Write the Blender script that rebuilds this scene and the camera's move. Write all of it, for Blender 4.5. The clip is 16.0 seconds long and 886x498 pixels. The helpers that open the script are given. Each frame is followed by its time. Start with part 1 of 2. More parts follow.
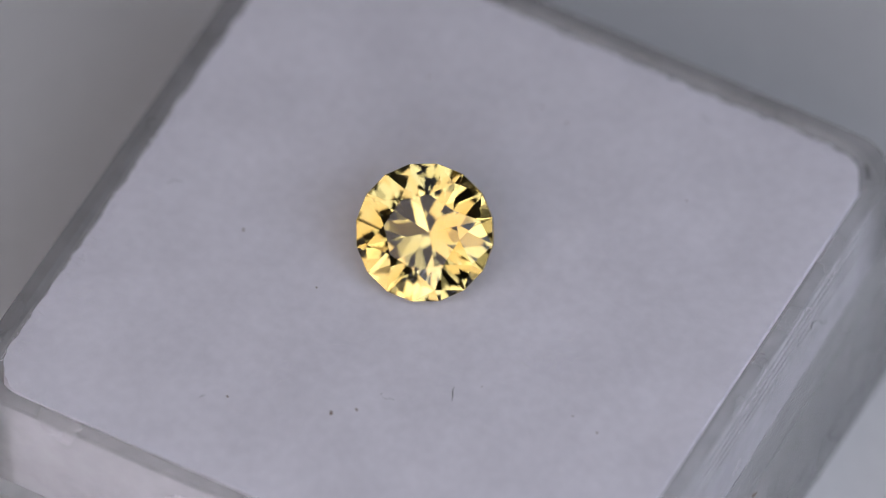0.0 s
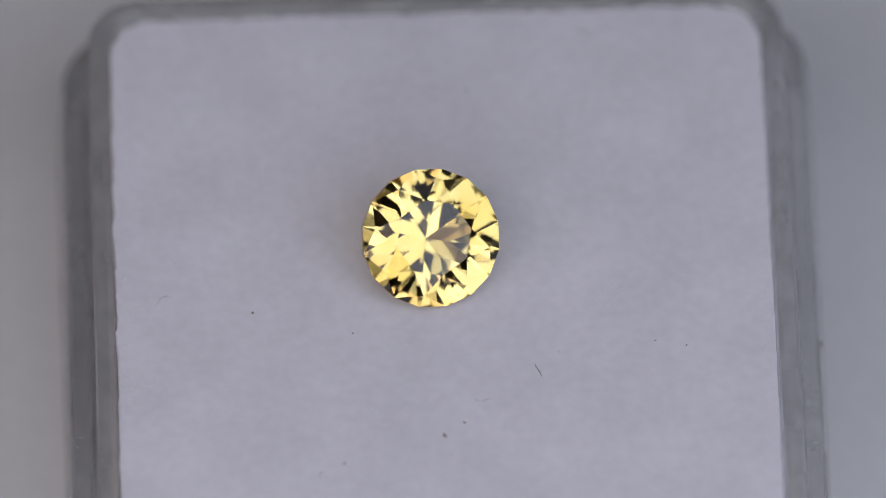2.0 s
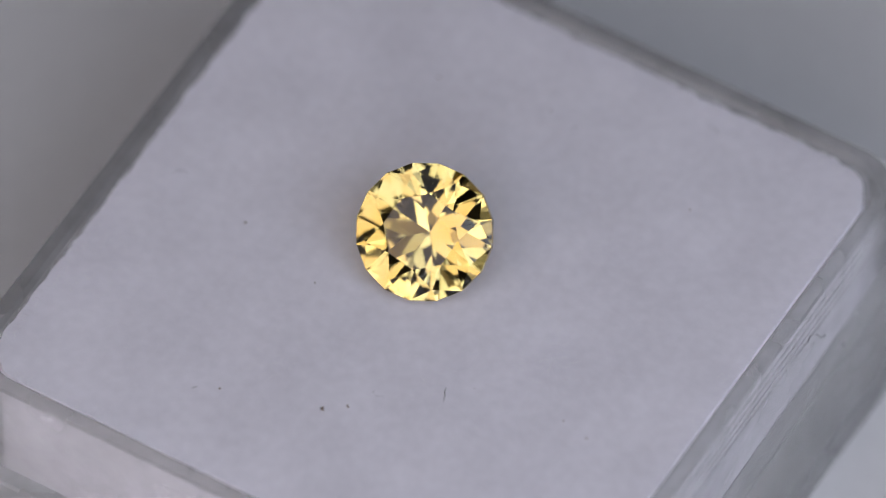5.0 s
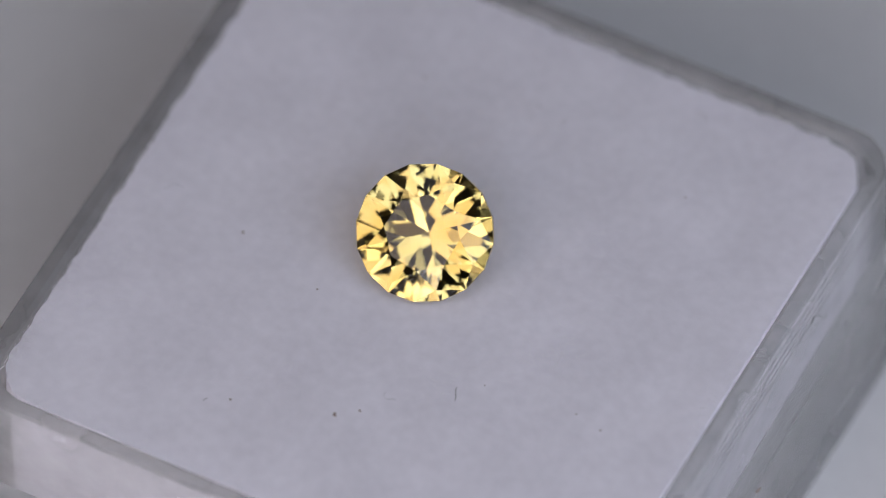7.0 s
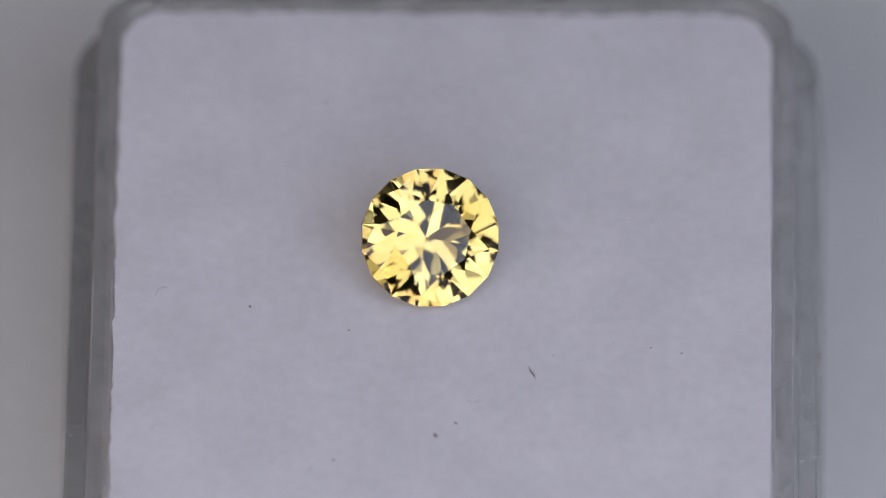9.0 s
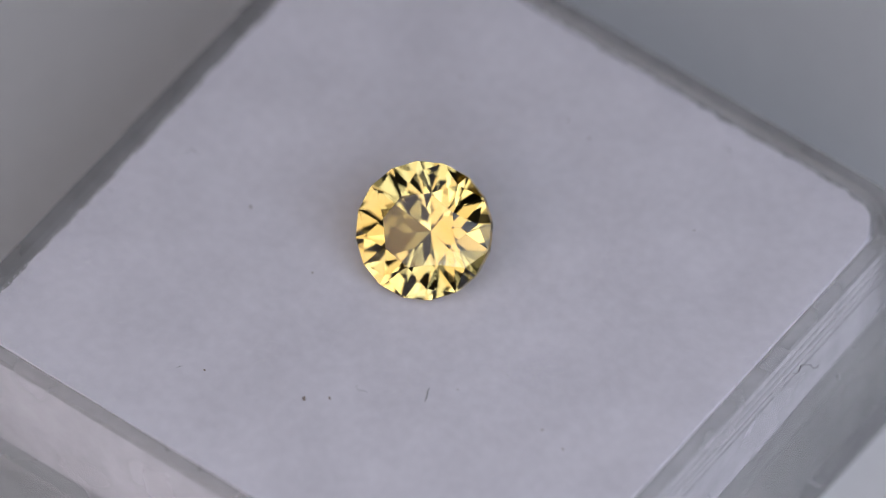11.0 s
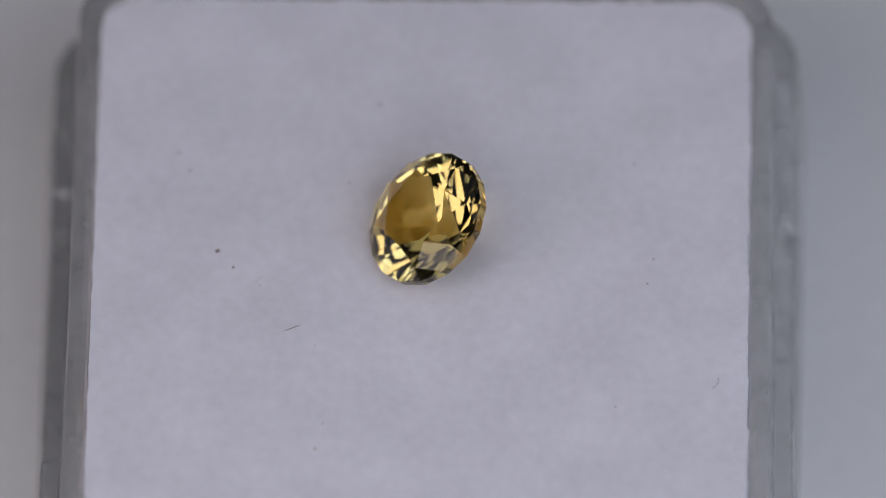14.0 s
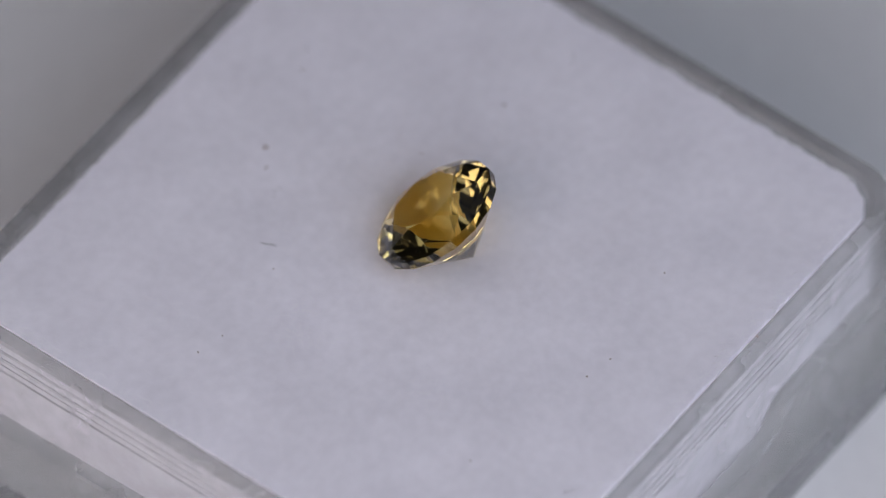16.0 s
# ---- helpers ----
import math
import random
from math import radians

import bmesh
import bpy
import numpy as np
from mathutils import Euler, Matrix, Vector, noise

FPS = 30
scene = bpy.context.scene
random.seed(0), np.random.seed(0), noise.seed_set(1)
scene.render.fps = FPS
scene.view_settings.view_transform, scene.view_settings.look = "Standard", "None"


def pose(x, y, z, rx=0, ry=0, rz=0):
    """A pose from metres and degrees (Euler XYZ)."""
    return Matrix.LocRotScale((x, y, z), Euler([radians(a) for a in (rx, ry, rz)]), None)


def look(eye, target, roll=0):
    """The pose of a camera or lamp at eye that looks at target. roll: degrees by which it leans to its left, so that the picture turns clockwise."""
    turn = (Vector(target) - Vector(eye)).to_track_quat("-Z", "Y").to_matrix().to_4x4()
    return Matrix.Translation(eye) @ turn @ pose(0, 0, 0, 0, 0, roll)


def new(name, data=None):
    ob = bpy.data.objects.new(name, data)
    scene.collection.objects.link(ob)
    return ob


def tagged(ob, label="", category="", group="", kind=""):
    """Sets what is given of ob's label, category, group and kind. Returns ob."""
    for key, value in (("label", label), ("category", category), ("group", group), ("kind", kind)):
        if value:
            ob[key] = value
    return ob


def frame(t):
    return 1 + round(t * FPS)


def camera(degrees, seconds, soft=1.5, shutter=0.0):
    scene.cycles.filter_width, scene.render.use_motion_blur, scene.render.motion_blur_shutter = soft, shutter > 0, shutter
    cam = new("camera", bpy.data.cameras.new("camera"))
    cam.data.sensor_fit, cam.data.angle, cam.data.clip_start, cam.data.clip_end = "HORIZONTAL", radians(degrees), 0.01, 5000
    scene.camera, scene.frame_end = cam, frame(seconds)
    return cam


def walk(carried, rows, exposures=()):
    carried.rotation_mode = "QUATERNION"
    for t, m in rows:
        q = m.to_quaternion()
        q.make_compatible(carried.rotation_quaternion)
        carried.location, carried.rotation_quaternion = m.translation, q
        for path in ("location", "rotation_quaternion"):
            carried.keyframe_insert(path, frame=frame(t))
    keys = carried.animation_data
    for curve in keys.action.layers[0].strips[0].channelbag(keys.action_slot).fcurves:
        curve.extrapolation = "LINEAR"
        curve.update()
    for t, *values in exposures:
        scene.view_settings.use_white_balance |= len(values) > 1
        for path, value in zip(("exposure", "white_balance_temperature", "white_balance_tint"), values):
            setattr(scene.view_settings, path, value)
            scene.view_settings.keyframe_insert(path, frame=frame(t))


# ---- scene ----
MM = 0.001
PAD_Z = 11.5 * MM          # top of the cotton pad above the tabletop
AX_TURN = -28.61           # the box's own turn on the turning axis, degrees

# ---- camera ----
cam = camera(2.965, 16.0, soft=0.8)
cam.data.dof.use_dof = True
cam.data.dof.focus_distance = 0.8373
cam.data.dof.aperture_fstop = 19.0
EYE = look((-0.00019, -0.50463, 0.67179 + PAD_Z), (0.000116, 0.000422, PAD_Z), -0.538)
walk(cam, [(0.0, EYE), (16.0, EYE)], exposures=[(0.0, -0.16), (2.0, -0.13), (9.0, -0.12), (12.5, -0.11), (14.5, -0.03), (16.0, 0.05)])

# turn of the box about the upright axis: seconds, degrees
TURN = [(0.0, -0.3), (0.5, 7.7), (1.0, 16.8), (1.5, 25.7), (1.7, 29.5), (1.8, 31.2), (1.87, 31.8), (2.0, 29.9),
        (2.5, 20.8), (3.0, 11.7), (3.5, 2.5), (4.0, -6.2), (4.2, -9.6), (4.42, -13.0), (6.08, 15.8), (6.3, 11.9),
        (6.5, 8.4), (6.8, 3.4), (6.9, 1.9), (7.0, 0.7), (7.1, 1.9), (7.2, 3.8), (7.5, 9.0), (8.0, 17.4), (8.5, 26.2),
        (8.7, 29.7), (8.8, 30.8), (8.9, 29.3), (9.0, 27.5), (11.3, -14.1), (16.0, -99.1)]


def turn_at(t):
    for (ta, a), (tb, b) in zip(TURN, TURN[1:]):
        if ta <= t <= tb:
            return a + (b - a) * (t - ta) / (tb - ta)
    return TURN[-1][1]


# ---- light ----
world = bpy.data.worlds.new("room_air")
world.use_nodes = True
world.node_tree.nodes["Background"].inputs[0].default_value = (0.5, 0.52, 0.56, 1)
world.node_tree.nodes["Background"].inputs[1].default_value = 0.05
scene.world = world


def panel(name, eye, target, w, h, watts, colour):
    d = bpy.data.lights.new(name, "AREA")
    d.shape, d.size, d.size_y, d.energy, d.color = "RECTANGLE", w, h, watts, colour
    ob = new(name, d)
    ob.matrix_world = look(eye, target)
    return ob


HERE = Vector((0, 0, PAD_Z))
COOL = (0.89, 0.88, 0.95)
# a square of four LED panels round the lens, facing the stone
AIM, RIGHT, UP = Vector((0, -0.600, 0.800)), Vector((1, 0, 0)), Vector((0, 0.800, 0.600))
WARM, PALE = (0.93, 0.82, 0.825), (0.79, 0.845, 1.0)
for name, side, rise, w, h, watts, tone in (("led_panel_left", -0.120, 0.0, 0.150, 0.150, 0.116, WARM), ("led_panel_right", 0.125, 0.0, 0.170, 0.150, 0.160, PALE),
                                            ("led_panel_upper", 0.0, 0.062, 0.078, 0.070, 0.032, PALE), ("led_panel_lower", 0.0, -0.100, 0.090, 0.127, 0.098, COOL)):
    panel(name, HERE + AIM * 0.19 + RIGHT * side + UP * rise, HERE, w, h, watts, tone)
# weak unseen fill added over the table
panel("fill_panel_over", (-0.12, 0.30, 0.45), HERE, 0.30, 0.20, 0.02, COOL)
# broad unseen fill, added to lift dark facets and plastic by bounce off the walls
panel("ceiling_fill", (0.0, 0.3, 1.73), (0.0, 0.301, 0.0), 0.9, 0.9, 0.9, (0.90, 0.92, 1.0))


# ---- materials ----
def material(name, colour=(0.8, 0.8, 0.8), rough=0.6, metal=0.0):
    m = bpy.data.materials.new(name)
    m.use_nodes = True
    b = m.node_tree.nodes["Principled BSDF"]
    b.inputs["Base Color"].default_value = (*colour, 1)
    b.inputs["Roughness"].default_value = rough
    b.inputs["Metallic"].default_value = metal
    return m


def grained(m, a, b, big, small, bump, dist, amount=0.5):
    """Two scales of tone between the colours a and b, and a fine relief."""
    nt = m.node_tree
    bs = nt.nodes["Principled BSDF"]
    co = nt.nodes.new("ShaderNodeTexCoord")
    n1, n2 = nt.nodes.new("ShaderNodeTexNoise"), nt.nodes.new("ShaderNodeTexNoise")
    n1.inputs["Scale"].default_value, n1.inputs["Detail"].default_value = big, 4
    n2.inputs["Scale"].default_value, n2.inputs["Detail"].default_value = small, 5
    mix = nt.nodes.new("ShaderNodeMix")
    mix.data_type = "FLOAT"
    mix.inputs[0].default_value = amount
    ramp = nt.nodes.new("ShaderNodeValToRGB")
    ramp.color_ramp.elements[0].position, ramp.color_ramp.elements[1].position = 0.32, 0.68
    ramp.color_ramp.elements[0].color, ramp.color_ramp.elements[1].color = (*a, 1), (*b, 1)
    bp = nt.nodes.new("ShaderNodeBump")
    bp.inputs["Strength"].default_value, bp.inputs["Distance"].default_value = bump, dist
    for n in (n1, n2):
        nt.links.new(co.outputs["Object"], n.inputs["Vector"])
    nt.links.new(n1.outputs["Fac"], mix.inputs[2])
    nt.links.new(n2.outputs["Fac"], mix.inputs[3])
    nt.links.new(mix.outputs[0], ramp.inputs[0])
    nt.links.new(ramp.outputs[0], bs.inputs["Base Color"])
    nt.links.new(n2.outputs["Fac"], bp.inputs["Height"])
    nt.links.new(bp.outputs[0], bs.inputs["Normal"])
    return m


def glass(name, colour, ior, rough=0.0, relief=0.0, scale=200.0):
    m = bpy.data.materials.new(name)
    m.use_nodes = True
    nt = m.node_tree
    nt.nodes.remove(nt.nodes["Principled BSDF"])
    g = nt.nodes.new("ShaderNodeBsdfGlass")
    g.inputs["Color"].default_value = (*colour, 1)
    g.inputs["IOR"].default_value, g.inputs["Roughness"].default_value = ior, rough
    nt.links.new(g.outputs[0], nt.nodes["Material Output"].inputs["Surface"])
    if relief:
        co, n, bp = (nt.nodes.new(k) for k in ("ShaderNodeTexCoord", "ShaderNodeTexNoise", "ShaderNodeBump"))
        n.inputs["Scale"].default_value = scale
        bp.inputs["Strength"].default_value, bp.inputs["Distance"].default_value = relief, 0.0002
        nt.links.new(co.outputs["Object"], n.inputs["Vector"])
        nt.links.new(n.outputs["Fac"], bp.inputs["Height"])
        nt.links.new(bp.outputs[0], g.inputs["Normal"])
    return m


def hazed(m, least, most):
    """Haze added to lighten clear plastic: some light is scattered at the surface."""
    nt = m.node_tree
    g = next(n for n in nt.nodes if n.type == "BSDF_GLASS")
    d, tr, half, mix = (nt.nodes.new(k) for k in ("ShaderNodeBsdfDiffuse", "ShaderNodeBsdfTranslucent", "ShaderNodeMixShader", "ShaderNodeMixShader"))
    co, n, rg = (nt.nodes.new(k) for k in ("ShaderNodeTexCoord", "ShaderNodeTexNoise", "ShaderNodeMapRange"))
    d.inputs["Color"].default_value = tr.inputs["Color"].default_value = (0.78, 0.785, 0.79, 1)
    n.inputs["Scale"].default_value, n.inputs["Detail"].default_value = 260, 6
    rg.inputs["From Min"].default_value, rg.inputs["From Max"].default_value = 0.3, 0.7
    rg.inputs["To Min"].default_value, rg.inputs["To Max"].default_value = least, most
    nt.links.new(co.outputs["Object"], n.inputs["Vector"])
    nt.links.new(n.outputs["Fac"], rg.inputs["Value"])
    nt.links.new(d.outputs[0], half.inputs[1])
    nt.links.new(tr.outputs[0], half.inputs[2])
    nt.links.new(rg.outputs[0], mix.inputs[0])
    nt.links.new(g.outputs[0], mix.inputs[1])
    nt.links.new(half.outputs[0], mix.inputs[2])
    nt.links.new(mix.outputs[0], nt.nodes["Material Output"].inputs["Surface"])
    return m


def gem(name, deep, pale, ior):
    """A clear coloured stone: light is tinted as it passes in and out, and its surface gloss stays white."""
    m = material(name, pale, 0.0)
    nt = m.node_tree
    bs = nt.nodes["Principled BSDF"]
    bs.inputs["Transmission Weight"].default_value = 1.0
    bs.inputs["IOR"].default_value = ior
    co, n, ramp = (nt.nodes.new(k) for k in ("ShaderNodeTexCoord", "ShaderNodeTexNoise", "ShaderNodeValToRGB"))
    n.inputs["Scale"].default_value, n.inputs["Detail"].default_value = 420, 1
    ramp.color_ramp.elements[0].position, ramp.color_ramp.elements[1].position = 0.38, 0.62
    ramp.color_ramp.elements[0].color, ramp.color_ramp.elements[1].color = (*deep, 1), (*pale, 1)
    nt.links.new(co.outputs["Object"], n.inputs["Vector"])
    nt.links.new(n.outputs["Fac"], ramp.inputs[0])
    nt.links.new(ramp.outputs[0], bs.inputs["Base Color"])
    return m


COTTON = grained(material("cotton", rough=0.95), (0.79, 0.774, 0.838), (0.91, 0.892, 0.965), 210, 1700, 0.13, 0.00008, 0.35)
FIBRE = material("cotton_fibre", (0.90, 0.895, 0.93), 0.8)
TABLE = grained(material("table_laminate", rough=0.55), (0.79, 0.79, 0.80), (0.85, 0.85, 0.86), 14, 900, 0.1, 0.00005)
WALL = grained(material("room_paint", rough=0.9), (0.38, 0.38, 0.39), (0.44, 0.44, 0.445), 3, 60, 0.2, 0.001)
CLEAR = hazed(glass("clear_styrene", (0.975, 0.965, 0.965), 1.49, 0.0, 0.25, 220), 0.24, 0.40)
CLEAR_BASE = hazed(glass("hazy_styrene", (0.99, 0.983, 0.983), 1.49, 0.0, 0.0, 150), 0.18, 0.34)
GEM = gem("golden_stone", (0.86, 0.58, 0.13), (0.94, 0.75, 0.28), 1.70)
DIRT = grained(material("brown_lint", rough=0.9), (0.24, 0.19, 0.17), (0.40, 0.33, 0.30), 3000, 9000, 0.3, 0.00002)
HAIR = material("dark_fibre", (0.09, 0.085, 0.085), 0.6)


# ---- building helpers ----
def mesh_of(name, verts, faces, mat, smooth=False):
    me = bpy.data.meshes.new(name)
    me.from_pydata([tuple(v) for v in verts], [], faces)
    me.materials.append(mat)
    bm = bmesh.new()
    bm.from_mesh(me)
    bmesh.ops.recalc_face_normals(bm, faces=bm.faces)
    bm.to_mesh(me)
    bm.free()
    if smooth:
        me.shade_smooth()
        me.set_sharp_from_angle(angle=radians(24))
    return me


def part(name, verts, faces, mat, parent, label="", smooth=False):
    ob = new(name, mesh_of(name, verts, faces, mat, smooth))
    ob.parent = parent
    if label:
        tagged(ob, label)
    return ob


def block(name, x0, x1, y0, y1, z0, z1, mat, bevel=0.0):
    bm = bmesh.new()
    bmesh.ops.create_cube(bm, size=1)
    for v in bm.verts:
        v.co = ((x0, x1)[v.co.x > 0], (y0, y1)[v.co.y > 0], (z0, z1)[v.co.z > 0])
    if bevel:
        bmesh.ops.bevel(bm, geom=list(bm.edges), offset=bevel, segments=3, affect="EDGES", profile=0.5)
    me = bpy.data.meshes.new(name)
    bm.to_mesh(me)
    bm.free()
    me.materials.append(mat)
    return new(name, me)


CORNER, SIDE = 10, 90


def square_loop(half, rc):
    """A square with rounded corners, as (x, y) in millimetres, round from the +x side."""
    out = []
    flat = half - rc
    for k in range(4):
        q = Matrix.Rotation(math.pi / 2 * k, 2)
        for i in range(SIDE):
            out.append(q @ Vector((half, -flat + 2 * flat * i / SIDE)))
        for i in range(CORNER):
            a = math.pi / 2 * i / CORNER
            out.append(q @ Vector((flat + rc * math.cos(a), flat + rc * math.sin(a))))
    return out


def skin(rings, closed=False, cap_first=False, cap_last=False):
    n = len(rings[0])
    verts = [v for r in rings for v in r]
    faces = []
    m = len(rings)
    for j in range(m if closed else m - 1):
        a, b = j * n, (j + 1) % m * n
        faces += [(a + i, a + (i + 1) % n, b + (i + 1) % n, b + i) for i in range(n)]
    if cap_first:
        faces.append(tuple(range(n))[::-1])
    if cap_last:
        faces.append(tuple(range((m - 1) * n, m * n)))
    return verts, faces


def tube(points, radius, sides=5):
    """A thin tapered thread along points."""
    verts, faces = [], []
    n = len(points)
    for i, p in enumerate(points):
        d = (points[min(i + 1, n - 1)] - points[max(i - 1, 0)]).normalized()
        u = d.orthogonal().normalized()
        w = d.cross(u)
        r = radius * (0.45 if i in (0, n - 1) else 1.0)
        verts += [p + r * (math.cos(2 * math.pi * k / sides) * u + math.sin(2 * math.pi * k / sides) * w) for k in range(sides)]
    for i in range(n - 1):
        a = i * sides
        faces += [(a + k, a + (k + 1) % sides, a + sides + (k + 1) % sides, a + sides + k) for k in range(sides)]
    faces += [tuple(range(sides))[::-1], tuple(range((n - 1) * sides, n * sides))]
    return verts, faces


# ---- the room and the table ----
# walls, floor and ceiling are unseen, added for dim reflections in stone and plastic
def room():
    x, y, z0, z1, t = 1.6, 1.6, -0.75, 1.75, 0.1
    for name, box in (("floor", (-x, x, -y, y, z0 - t, z0)), ("ceiling", (-x, x, -y, y, z1, z1 + t)),
                      ("wall_north", (-x, x, y, y + t, z0, z1)), ("wall_south", (-x, x, -y - t, -y, z0, z1)),
                      ("wall_east", (x, x + t, -y, y, z0, z1)), ("wall_west", (-x - t, -x, -y, y, z0, z1))):
        tagged(block(name, *box, WALL), kind="structure")
    top = block("tabletop", -0.6, 0.6, -0.75, 0.5, -0.025, 0.0, TABLE, 0.002)
    tagged(top, "plain pale grey matt tabletop under the box", "table top", kind="structure")


# ---- the clear box ----
BOX_AT = (0.13, -0.98)      # the box's middle from the axis, in its own axes, millimetres


def ledge_height(x, y):
    """Top of the base's outer wall: sloping slightly, with a thumb notch in two opposite sides."""
    z = -4.6 + 0.045 * y

    def notch(x0, x1, s):
        f = lambda v: 1 / (1 + math.exp(-v / s))
        return f(x - x0) * f(x1 - x)
    if y > 15:
        z -= 1.9 * notch(-4.7, 7.2, 0.3)
    if y < -15:
        z -= 2.0 * notch(-7.45, 8.2, 0.16)
    return z


def box_point(x, y, z):
    return Vector(((x + BOX_AT[0]) * MM, (y + BOX_AT[1]) * MM, z * MM))


def ring(half, rc, z, proud=0.0):
    """A loop round the box; proud: how far its +x and +y sides stand out."""
    out = []
    for p in square_loop(half, rc):
        k = 1 + proud / half if max(p.x, p.y) > half - 1.0 else 1.0
        out.append(box_point(p.x * k, p.y * k, z(p.x, p.y) if callable(z) else z))
    return out


def clear_box():
    ob = new("gem_box")
    tagged(ob, "clear plastic square gem box with rounded corners, lid off", "box")
    low = -11.5
    led = ledge_height
    base = [ring(18.1, 2.6, low), ring(18.65, 3.0, low), ring(18.83, 3.2, low + 0.35), ring(18.5, 3.2, lambda x, y: led(x, y) - 0.30),
            ring(18.44, 3.15, lambda x, y: led(x, y) - 0.10), ring(18.3, 3.0, led), ring(17.55, 2.7, led),
            ring(17.46, 2.6, lambda x, y: led(x, y) - 0.12), ring(17.4, 2.6, low + 1.5), ring(16.9, 2.4, low + 1.3)]
    base = [[v + Vector((-0.03 * MM, -0.07 * MM, 0)) for v in r] for r in base]
    part("base", *skin(base, cap_first=True, cap_last=True), CLEAR_BASE, ob, "clear outer base with a notched ledge", True)
    tray = [ring(16.6, 2.3, -9.7), ring(17.12, 2.5, -9.5), ring(17.2, 2.6, -3.1), ring(17.2, 2.6, -3.0, 0.06), ring(17.2, 2.6, -2.05, 0.06), ring(17.2, 2.6, -1.95)]
    for z, out in ((-1.55, 0.05), (-1.20, 0.03), (-0.97, 0.06), (-0.55, 0.04), (-0.38, 0.05)):      # fine drawn lines under the rim
        tray += [ring(17.2, 2.6, z - 0.06), ring(17.2, 2.6, z - 0.03, out), ring(17.2, 2.6, z + 0.03, out), ring(17.2, 2.6, z + 0.06)]
    tray += [ring(17.2, 2.57, -0.2), ring(17.2, 2.57, 0.14), ring(17.1, 2.5, 0.29), ring(16.82, 2.35, 0.34), ring(16.5, 2.2, 0.28),
             ring(16.26, 2.1, 0.05), ring(16.16, 2.05, -7.6), ring(15.6, 1.7, -7.9)]
    part("tray", *skin(tray, cap_first=True, cap_last=True), CLEAR, ob, "clear inner tray with a thin rim", True)
    for o in ob.children:
        o.visible_shadow = False
    return ob


# ---- the cotton pad ----
TUFTS = [(8.0, -1.75, 0.16, 0.55), (6.9, -2.6, 0.10, 0.7), (7.3, -0.6, 0.08, 0.8), (-14.3, -9.5, 0.15, 0.9), (-14.2, -6.0, 0.12, 0.8), (-14.5, -2.0, 0.12, 0.7),
         (-12.6, -8.2, 0.08, 0.7), (3.6, -6.0, 0.07, 0.9), (-3.2, -9.0, 0.06, 1.0), (10.5, -7.5, 0.06, 1.1), (-13.6, 1.5, 0.12, 1.0), (-13.8, 5.5, 0.10, 1.0), (6.6, 5.6, 0.09, 1.0)]      # raised wisps of wool: place, height, width


def pad_top(x, y):
    v = Vector((x, y, 0))
    dent = 0.29 * math.exp(-((x + 1.28) ** 2 + (y - 2.21) ** 2) / 2.6)      # where the stone's point presses in
    edge = max(0.0, max(abs(x), abs(y)) - 14.8) / 1.4
    tuft = sum(h * math.exp(-((x - tx) ** 2 + (y - ty) ** 2) / (w * w)) for tx, ty, h, w in TUFTS)
    return 0.2 * tuft + 0.07 * noise.noise(v * 0.22) + 0.022 * noise.noise(v * 0.9 + Vector((7, 3, 1))) - 0.04 - 0.06 * min(edge, 1.4) ** 2 - dent


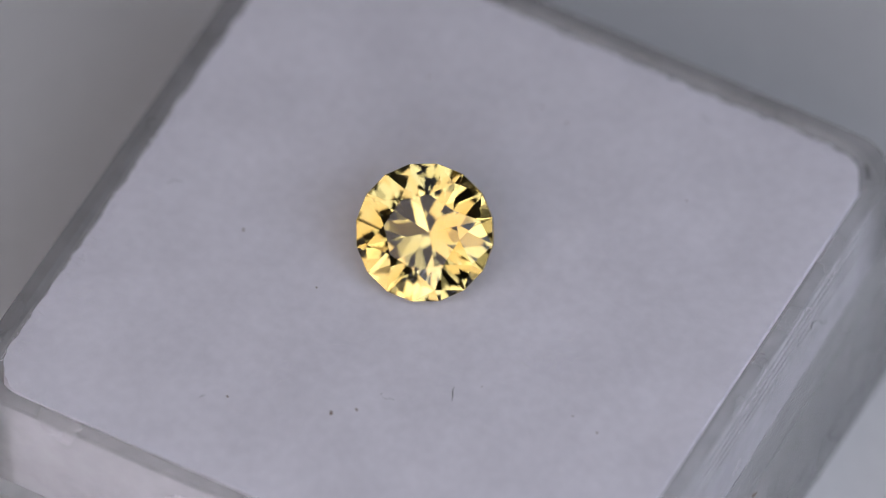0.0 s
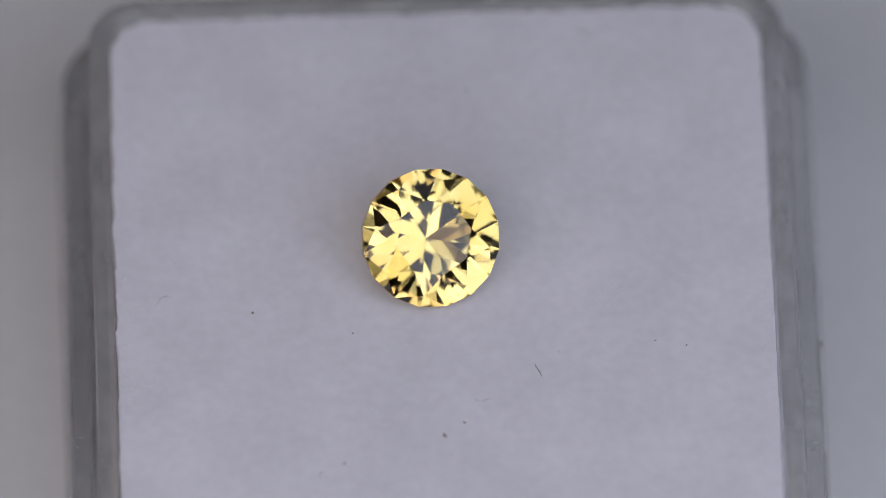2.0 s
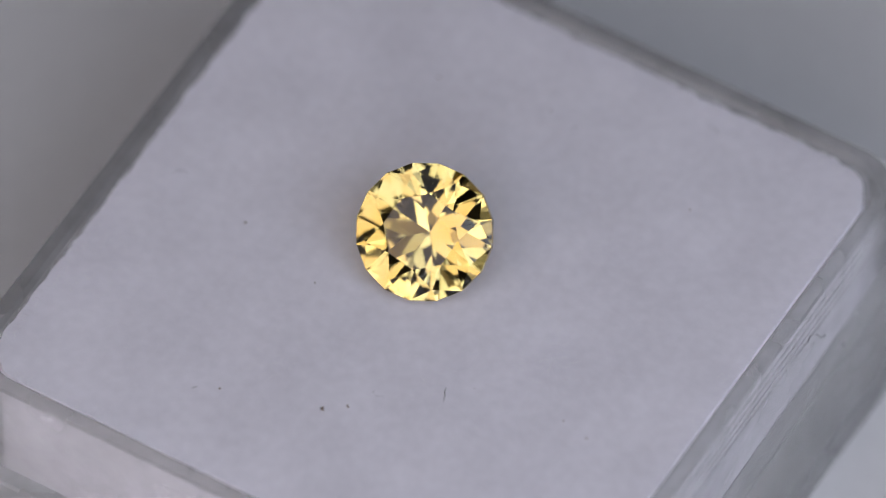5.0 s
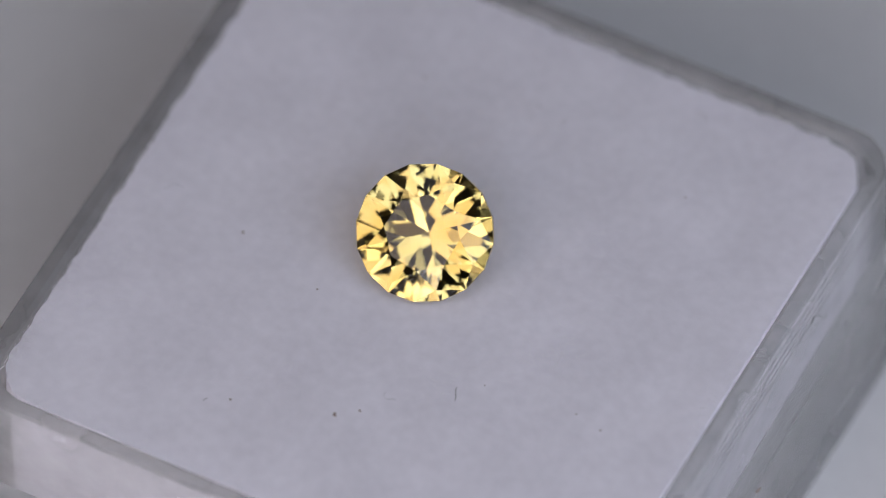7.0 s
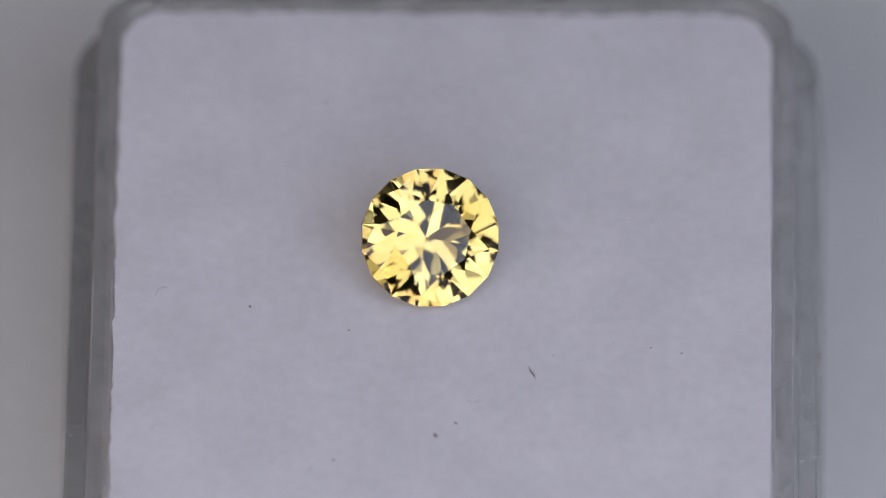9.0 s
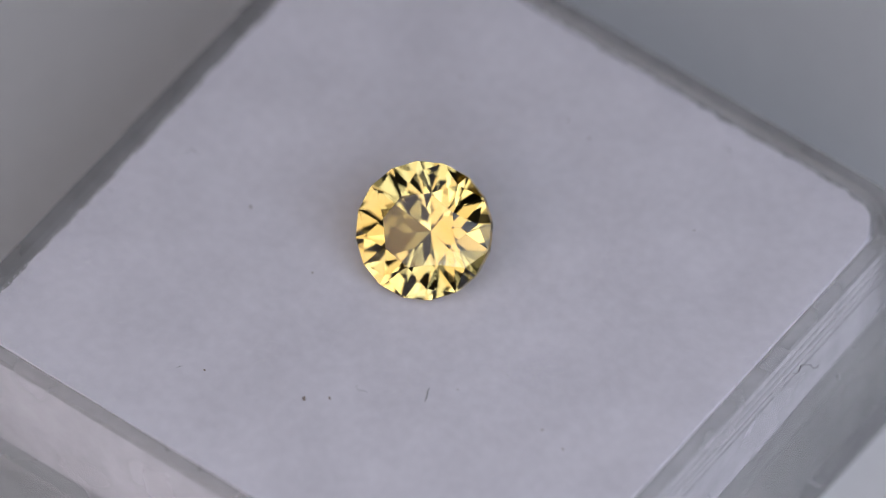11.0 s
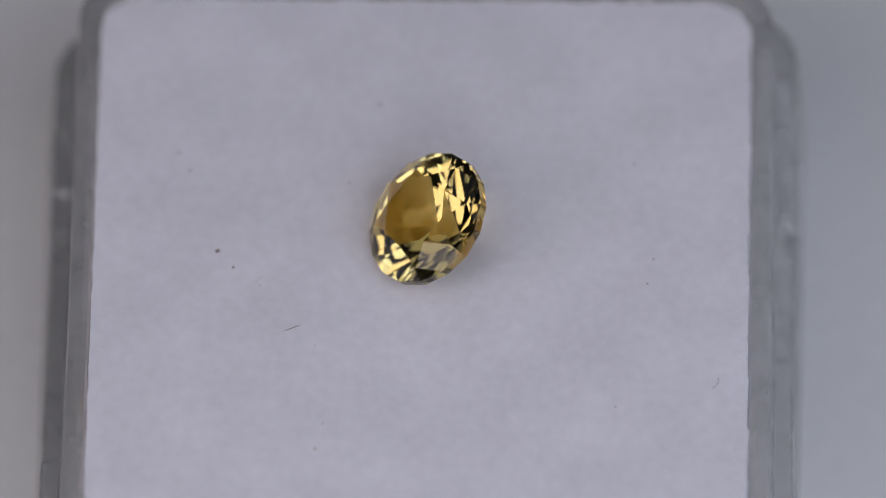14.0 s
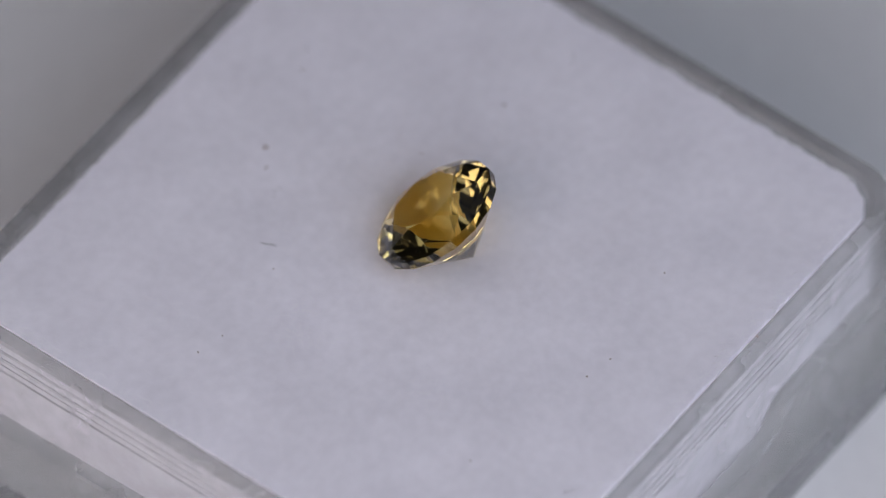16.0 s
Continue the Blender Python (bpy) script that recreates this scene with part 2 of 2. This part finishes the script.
def cotton_pad():
    ob = new("cotton_pad")
    tagged(ob, "square white cotton wool pad filling the clear box", "pad")
    rings = [[box_point(p.x, p.y, -7.4) for p in square_loop(14.5, 2.0)], [box_point(p.x, p.y, -7.0) for p in square_loop(16.0, 1.8)]]
    steps = 46
    for j in range(steps + 1):
        h = 16.05 * (1 - (j / steps)) ** 0.8 + 0.05
        row = []
        for p in square_loop(h, min(2.2, h * 0.45)):
            ragged = 0.26 if (p.x < -14 or p.y > 14) else 0.10
            fuzz = ragged * (0.4 * noise.noise(Vector((p.x * 1.1, p.y * 1.1, 5))) + 0.7 * noise.noise(Vector((p.x * 4, p.y * 4, 2))) - 0.1) / 1.1 if h > 14.8 else 0
            row.append(box_point(p.x * (1 + fuzz * 0.05), p.y * (1 + fuzz * 0.05), pad_top(p.x, p.y)))
        rings.append(row)
    part("wool", *skin(rings, cap_first=True, cap_last=True), COTTON, ob, smooth=True)
    # loose fibres: over the face and along the edge
    rnd = random.Random(5)
    verts, faces = [], []

    def fibre(x, y, ang, length, lift, thick=0.008):
        pts = []
        bend = rnd.uniform(-1.2, 1.2)
        for i in range(4):
            s = i / 3
            a = ang + bend * s
            px, py = x + length * s * math.cos(a), y + length * s * math.sin(a)
            lim = 16.08
            px, py = max(-lim, min(lim, px)), max(-lim, min(lim, py))
            pts.append(box_point(px, py, pad_top(px, py) + 0.01 + lift * math.sin(math.pi * min(s, 0.7))))
        v, f = tube(pts, thick * rnd.uniform(0.6, 1.2) * MM, 3)
        k = len(verts)
        verts.extend(v)
        faces.extend(tuple(i + k for i in q) for q in f)
    for _ in range(1300):
        fibre(rnd.uniform(-15.3, 15.3), rnd.uniform(-15.3, 15.3), rnd.uniform(0, 6.28), rnd.uniform(0.4, 1.4), rnd.uniform(0.0, 0.02), 0.004)
    for tx, ty, h, w in TUFTS:
        for _ in range(int(300 * h)):
            fibre(rnd.gauss(tx, w * 0.55), rnd.gauss(ty, w * 0.55), rnd.uniform(0, 6.28), rnd.uniform(0.3, 0.9), rnd.uniform(0.01, 0.03), 0.008)
    for _ in range(2200):
        k, s = rnd.randrange(4), rnd.uniform(-14.6, 14.6)
        p = Matrix.Rotation(math.pi / 2 * k, 2) @ Vector((rnd.uniform(15.3, 16.1), s))
        fibre(p.x, p.y, math.pi / 2 * k + rnd.gauss(0, 0.8), rnd.uniform(0.15, 0.6), rnd.uniform(0.02, 0.3), 0.011 if k in (1, 2) else 0.007)
    wisps = part("wisp_fringe", verts, faces, FIBRE, ob)
    tagged(wisps, kind="stuff")
    return ob


# ---- the gemstone ----
GEM_AT = pose(-0.750 * MM, -0.302 * MM, 2.316 * MM)
GEM_TILT, GEM_AZ, GEM_PHASE = 38.05, -104.0, 0.3


def gemstone():
    r, girdle, table, crown, pav = 3.43, 0.45, 0.556, 1.10, 3.14
    zt, zg, zl, zc = crown, girdle / 2, -girdle / 2, -pav
    rt, rs, rl = table * r, 0.84 * r, 0.32 * r
    polar = lambda rad, deg, z: Vector((rad * math.cos(radians(deg + GEM_PHASE)), rad * math.sin(radians(deg + GEM_PHASE)), z)) * MM
    c22 = math.cos(radians(22.5))
    zs = zt + (zg - zt) * (rs * c22 - rt) / (r - rt)
    zp = zc + (zl - zc) * (rl * c22) / r
    verts = [polar(rt, 45 * k, zt) for k in range(8)] + [polar(rs, 45 * k + 22.5, zs) for k in range(8)]
    verts += [polar(r, 22.5 * k, zg) for k in range(16)] + [polar(r, 22.5 * k, zl) for k in range(16)]
    verts += [polar(rl, 45 * k + 22.5, zp) for k in range(8)] + [polar(0, 0, zc)]
    T, S, G, L, P, C = 0, 8, 16, 32, 48, 56
    flat, top, belt, under = [tuple(range(8))], [], [], []
    for k in range(8):
        n = (k + 1) % 8
        g0, g1, g2 = 2 * k, 2 * k + 1, (2 * k + 2) % 16
        top += [(T + k, S + k, T + n), (T + k, S + (k - 1) % 8, G + g0, S + k)]
        top += [(S + k, G + g0, G + g1), (S + k, G + g1, G + g2)]
        belt += [(G + g0, L + g0, L + g1, G + g1), (G + g1, L + g1, L + g2, G + g2)]
        under += [(P + k, L + g1, L + g0), (P + k, L + g2, L + g1), (C, P + k, L + g0, P + (k - 1) % 8)]
    ob = new("gemstone")
    tagged(ob, "round brilliant-cut yellow gemstone lying tilted on white cotton", "gemstone")

    def facets(name, faces, parent, label, mat):
        out = []
        for f in faces:      # every facet wound to look outwards
            p = [verts[i] for i in f]
            n = (p[1] - p[0]).cross(p[2] - p[0])
            mid = sum(p, Vector()) / len(p) - Vector((0, 0, -0.5 * MM))
            out.append(f if n.dot(mid) > 0 else f[::-1])
        me = bpy.data.meshes.new(name)
        me.from_pydata(verts, [], out)
        me.materials.append(mat)
        bm = bmesh.new()
        bm.from_mesh(me)
        bmesh.ops.delete(bm, geom=[v for v in bm.verts if not v.link_faces], context="VERTS")
        bm.to_mesh(me)
        bm.free()
        o = new(name, me)
        o.parent = parent
        return tagged(o, label)
    crown_ob = facets("crown", top, ob, "faceted yellow upper half of the stone", GEM)
    facets("table_facet", flat, crown_ob, "flat polished eight-sided facet", GEM)
    facets("girdle", belt, ob, "narrow sixteen-sided band round the stone", GEM)
    facets("pavilion", under, ob, "pointed faceted lower half of the stone", GEM)
    return ob


def gem_pose():
    t, a = radians(GEM_TILT), radians(GEM_AZ)
    n = Vector((math.sin(t) * math.cos(a), math.sin(t) * math.sin(a), math.cos(t)))
    e1 = Vector((0, 0, 1)).cross(n).normalized()
    e2 = n.cross(e1)
    m = Matrix((e1, e2, n)).transposed().to_4x4()
    return GEM_AT @ m


# ---- lint on the pad ----
def crumb(size, seed):
    rnd = random.Random(seed)
    bm = bmesh.new()
    bmesh.ops.create_icosphere(bm, subdivisions=2, radius=0.5)
    st = Vector((rnd.uniform(0.5, 0.8), 1.0, 0.5))
    for v in bm.verts:
        k = 1 + 0.7 * noise.noise(v.co * 3 + Vector((seed, 0, 0)))
        v.co = Vector((v.co.x * st.x, v.co.y * st.y, v.co.z * st.z)) * k * size * MM
    me = bpy.data.meshes.new("lint_speck")
    bm.to_mesh(me)
    bm.free()
    me.materials.append(DIRT)
    ob = new("lint_speck", me)
    return tagged(ob, "tiny brown lint speck on white cotton", "lint", "specks on the pad")


def thread(points, radius, label):
    pts = [Vector((x * MM, y * MM, z * MM)) for x, y, z in points]
    ob = new("lint_fibre", mesh_of("lint_fibre", *tube(pts, radius * MM), HAIR, True))
    return tagged(ob, label, "fibre", "fibres on the box")


def on_pad(x, y, lift=0.05):
    """Height of the pad at a place given from the axis, millimetres."""
    b = radians(AX_TURN)
    u, v = x * math.cos(b) + y * math.sin(b) - BOX_AT[0], -x * math.sin(b) + y * math.cos(b) - BOX_AT[1]
    return pad_top(u, v) + lift


MOVING = []      # things that turn with the box, and their pose at turn zero
room()
BOX_POSE = pose(0, 0, 0, 0, 0, AX_TURN)
MOVING.append((clear_box(), BOX_POSE))
MOVING.append((cotton_pad(), BOX_POSE))
MOVING.append((gemstone(), gem_pose()))

SPECKS = [(-5.35, -9.56, 0.23), (-4.13, -9.34, 0.16), (-6.09, -1.89, 0.10), (7.57, -10.85, 0.13), (-0.56, 11.02, 0.12),
          (6.24, 8.17, 0.11), (5.04, 9.14, 0.10), (6.41, -9.83, 0.10), (12.12, 3.29, 0.10), (1.99, -7.99, 0.07),
          (-9.68, 1.69, 0.16), (-10.43, -8.49, 0.14)]
for i, (x, y, s) in enumerate(SPECKS):
    MOVING.append((crumb(s, i), pose(x * MM, y * MM, on_pad(x, y) * MM, 0, 0, 37 * i)))
THREADS = [((0.52, -8.9), [(0, 0, 0), (0.05, 0.3, 0.03), (0.03, 0.6, 0.03), (0.1, 0.85, 0)], 0.018, "short dark fibre lying on white cotton"),
           ((-2.66, -8.46), [(-0.2, 0.2, 0), (-0.3, 0, 0.03), (-0.1, -0.25, 0.05), (0.2, -0.2, 0.03), (0.35, -0.3, 0)], 0.006, "thin curled grey fibre on white cotton"),
           ((13.2, 8.3), [(-0.3, 0.25, 0), (-0.05, 0.15, 0.05), (0.1, -0.1, 0.04), (0.12, -0.3, 0)], 0.012, "small hooked dark fibre on white cotton"),
           ((-13.0, 4.36), [(-0.5, 0.1, 0), (-0.2, 0.35, 0.05), (0.15, 0.35, 0.04), (0.4, 0.1, 0)], 0.009, "thin bent fibre near the pad's edge"),
           ((-11.66, -8.44), [(-0.15, -0.1, 0), (0, 0, 0.02), (0.15, 0.05, 0)], 0.012, "short dark fibre lying on white cotton")]
for (x, y), pts, rad, label in THREADS:
    MOVING.append((thread(pts, rad, label), pose(x * MM, y * MM, on_pad(x, y, 0.03) * MM)))

# a wavy fibre stuck to the tray's outer wall, and specks on the base's wall and the rim
WAVE = [(6.4, -1.48), (6.72, -1.98), (6.97, -2.07), (7.16, -1.71), (7.97, -2.54), (8.21, -3.12), (8.51, -3.39), (8.7, -3.35)]
MID = Vector((17.27, 7.5, -2.4))
MOVING.append((thread([(0, y - MID.y, z - MID.z) for y, z in WAVE], 0.022, "wavy grey fibre stuck to the clear plastic wall"),
               BOX_POSE @ Matrix.Translation(box_point(*MID))))
for i, (x, y, z, d) in enumerate([(18.55, -1.37, -5.0, 0.22), (18.55, -1.15, -5.1, 0.15), (-5.3, 16.5, 0.40, 0.15)]):
    sp = crumb(d, 40 + i)
    tagged(sp, "tiny brown lint speck on clear plastic")
    MOVING.append((sp, BOX_POSE @ Matrix.Translation(box_point(x, y, z))))


def motions():
    times = sorted({round(0.1 * i, 2) for i in range(161)} | {t for t, _ in TURN})
    for ob, m in MOVING:
        walk(ob, [(t, pose(0, 0, PAD_Z, 0, 0, turn_at(t)) @ m) for t in times])


motions()
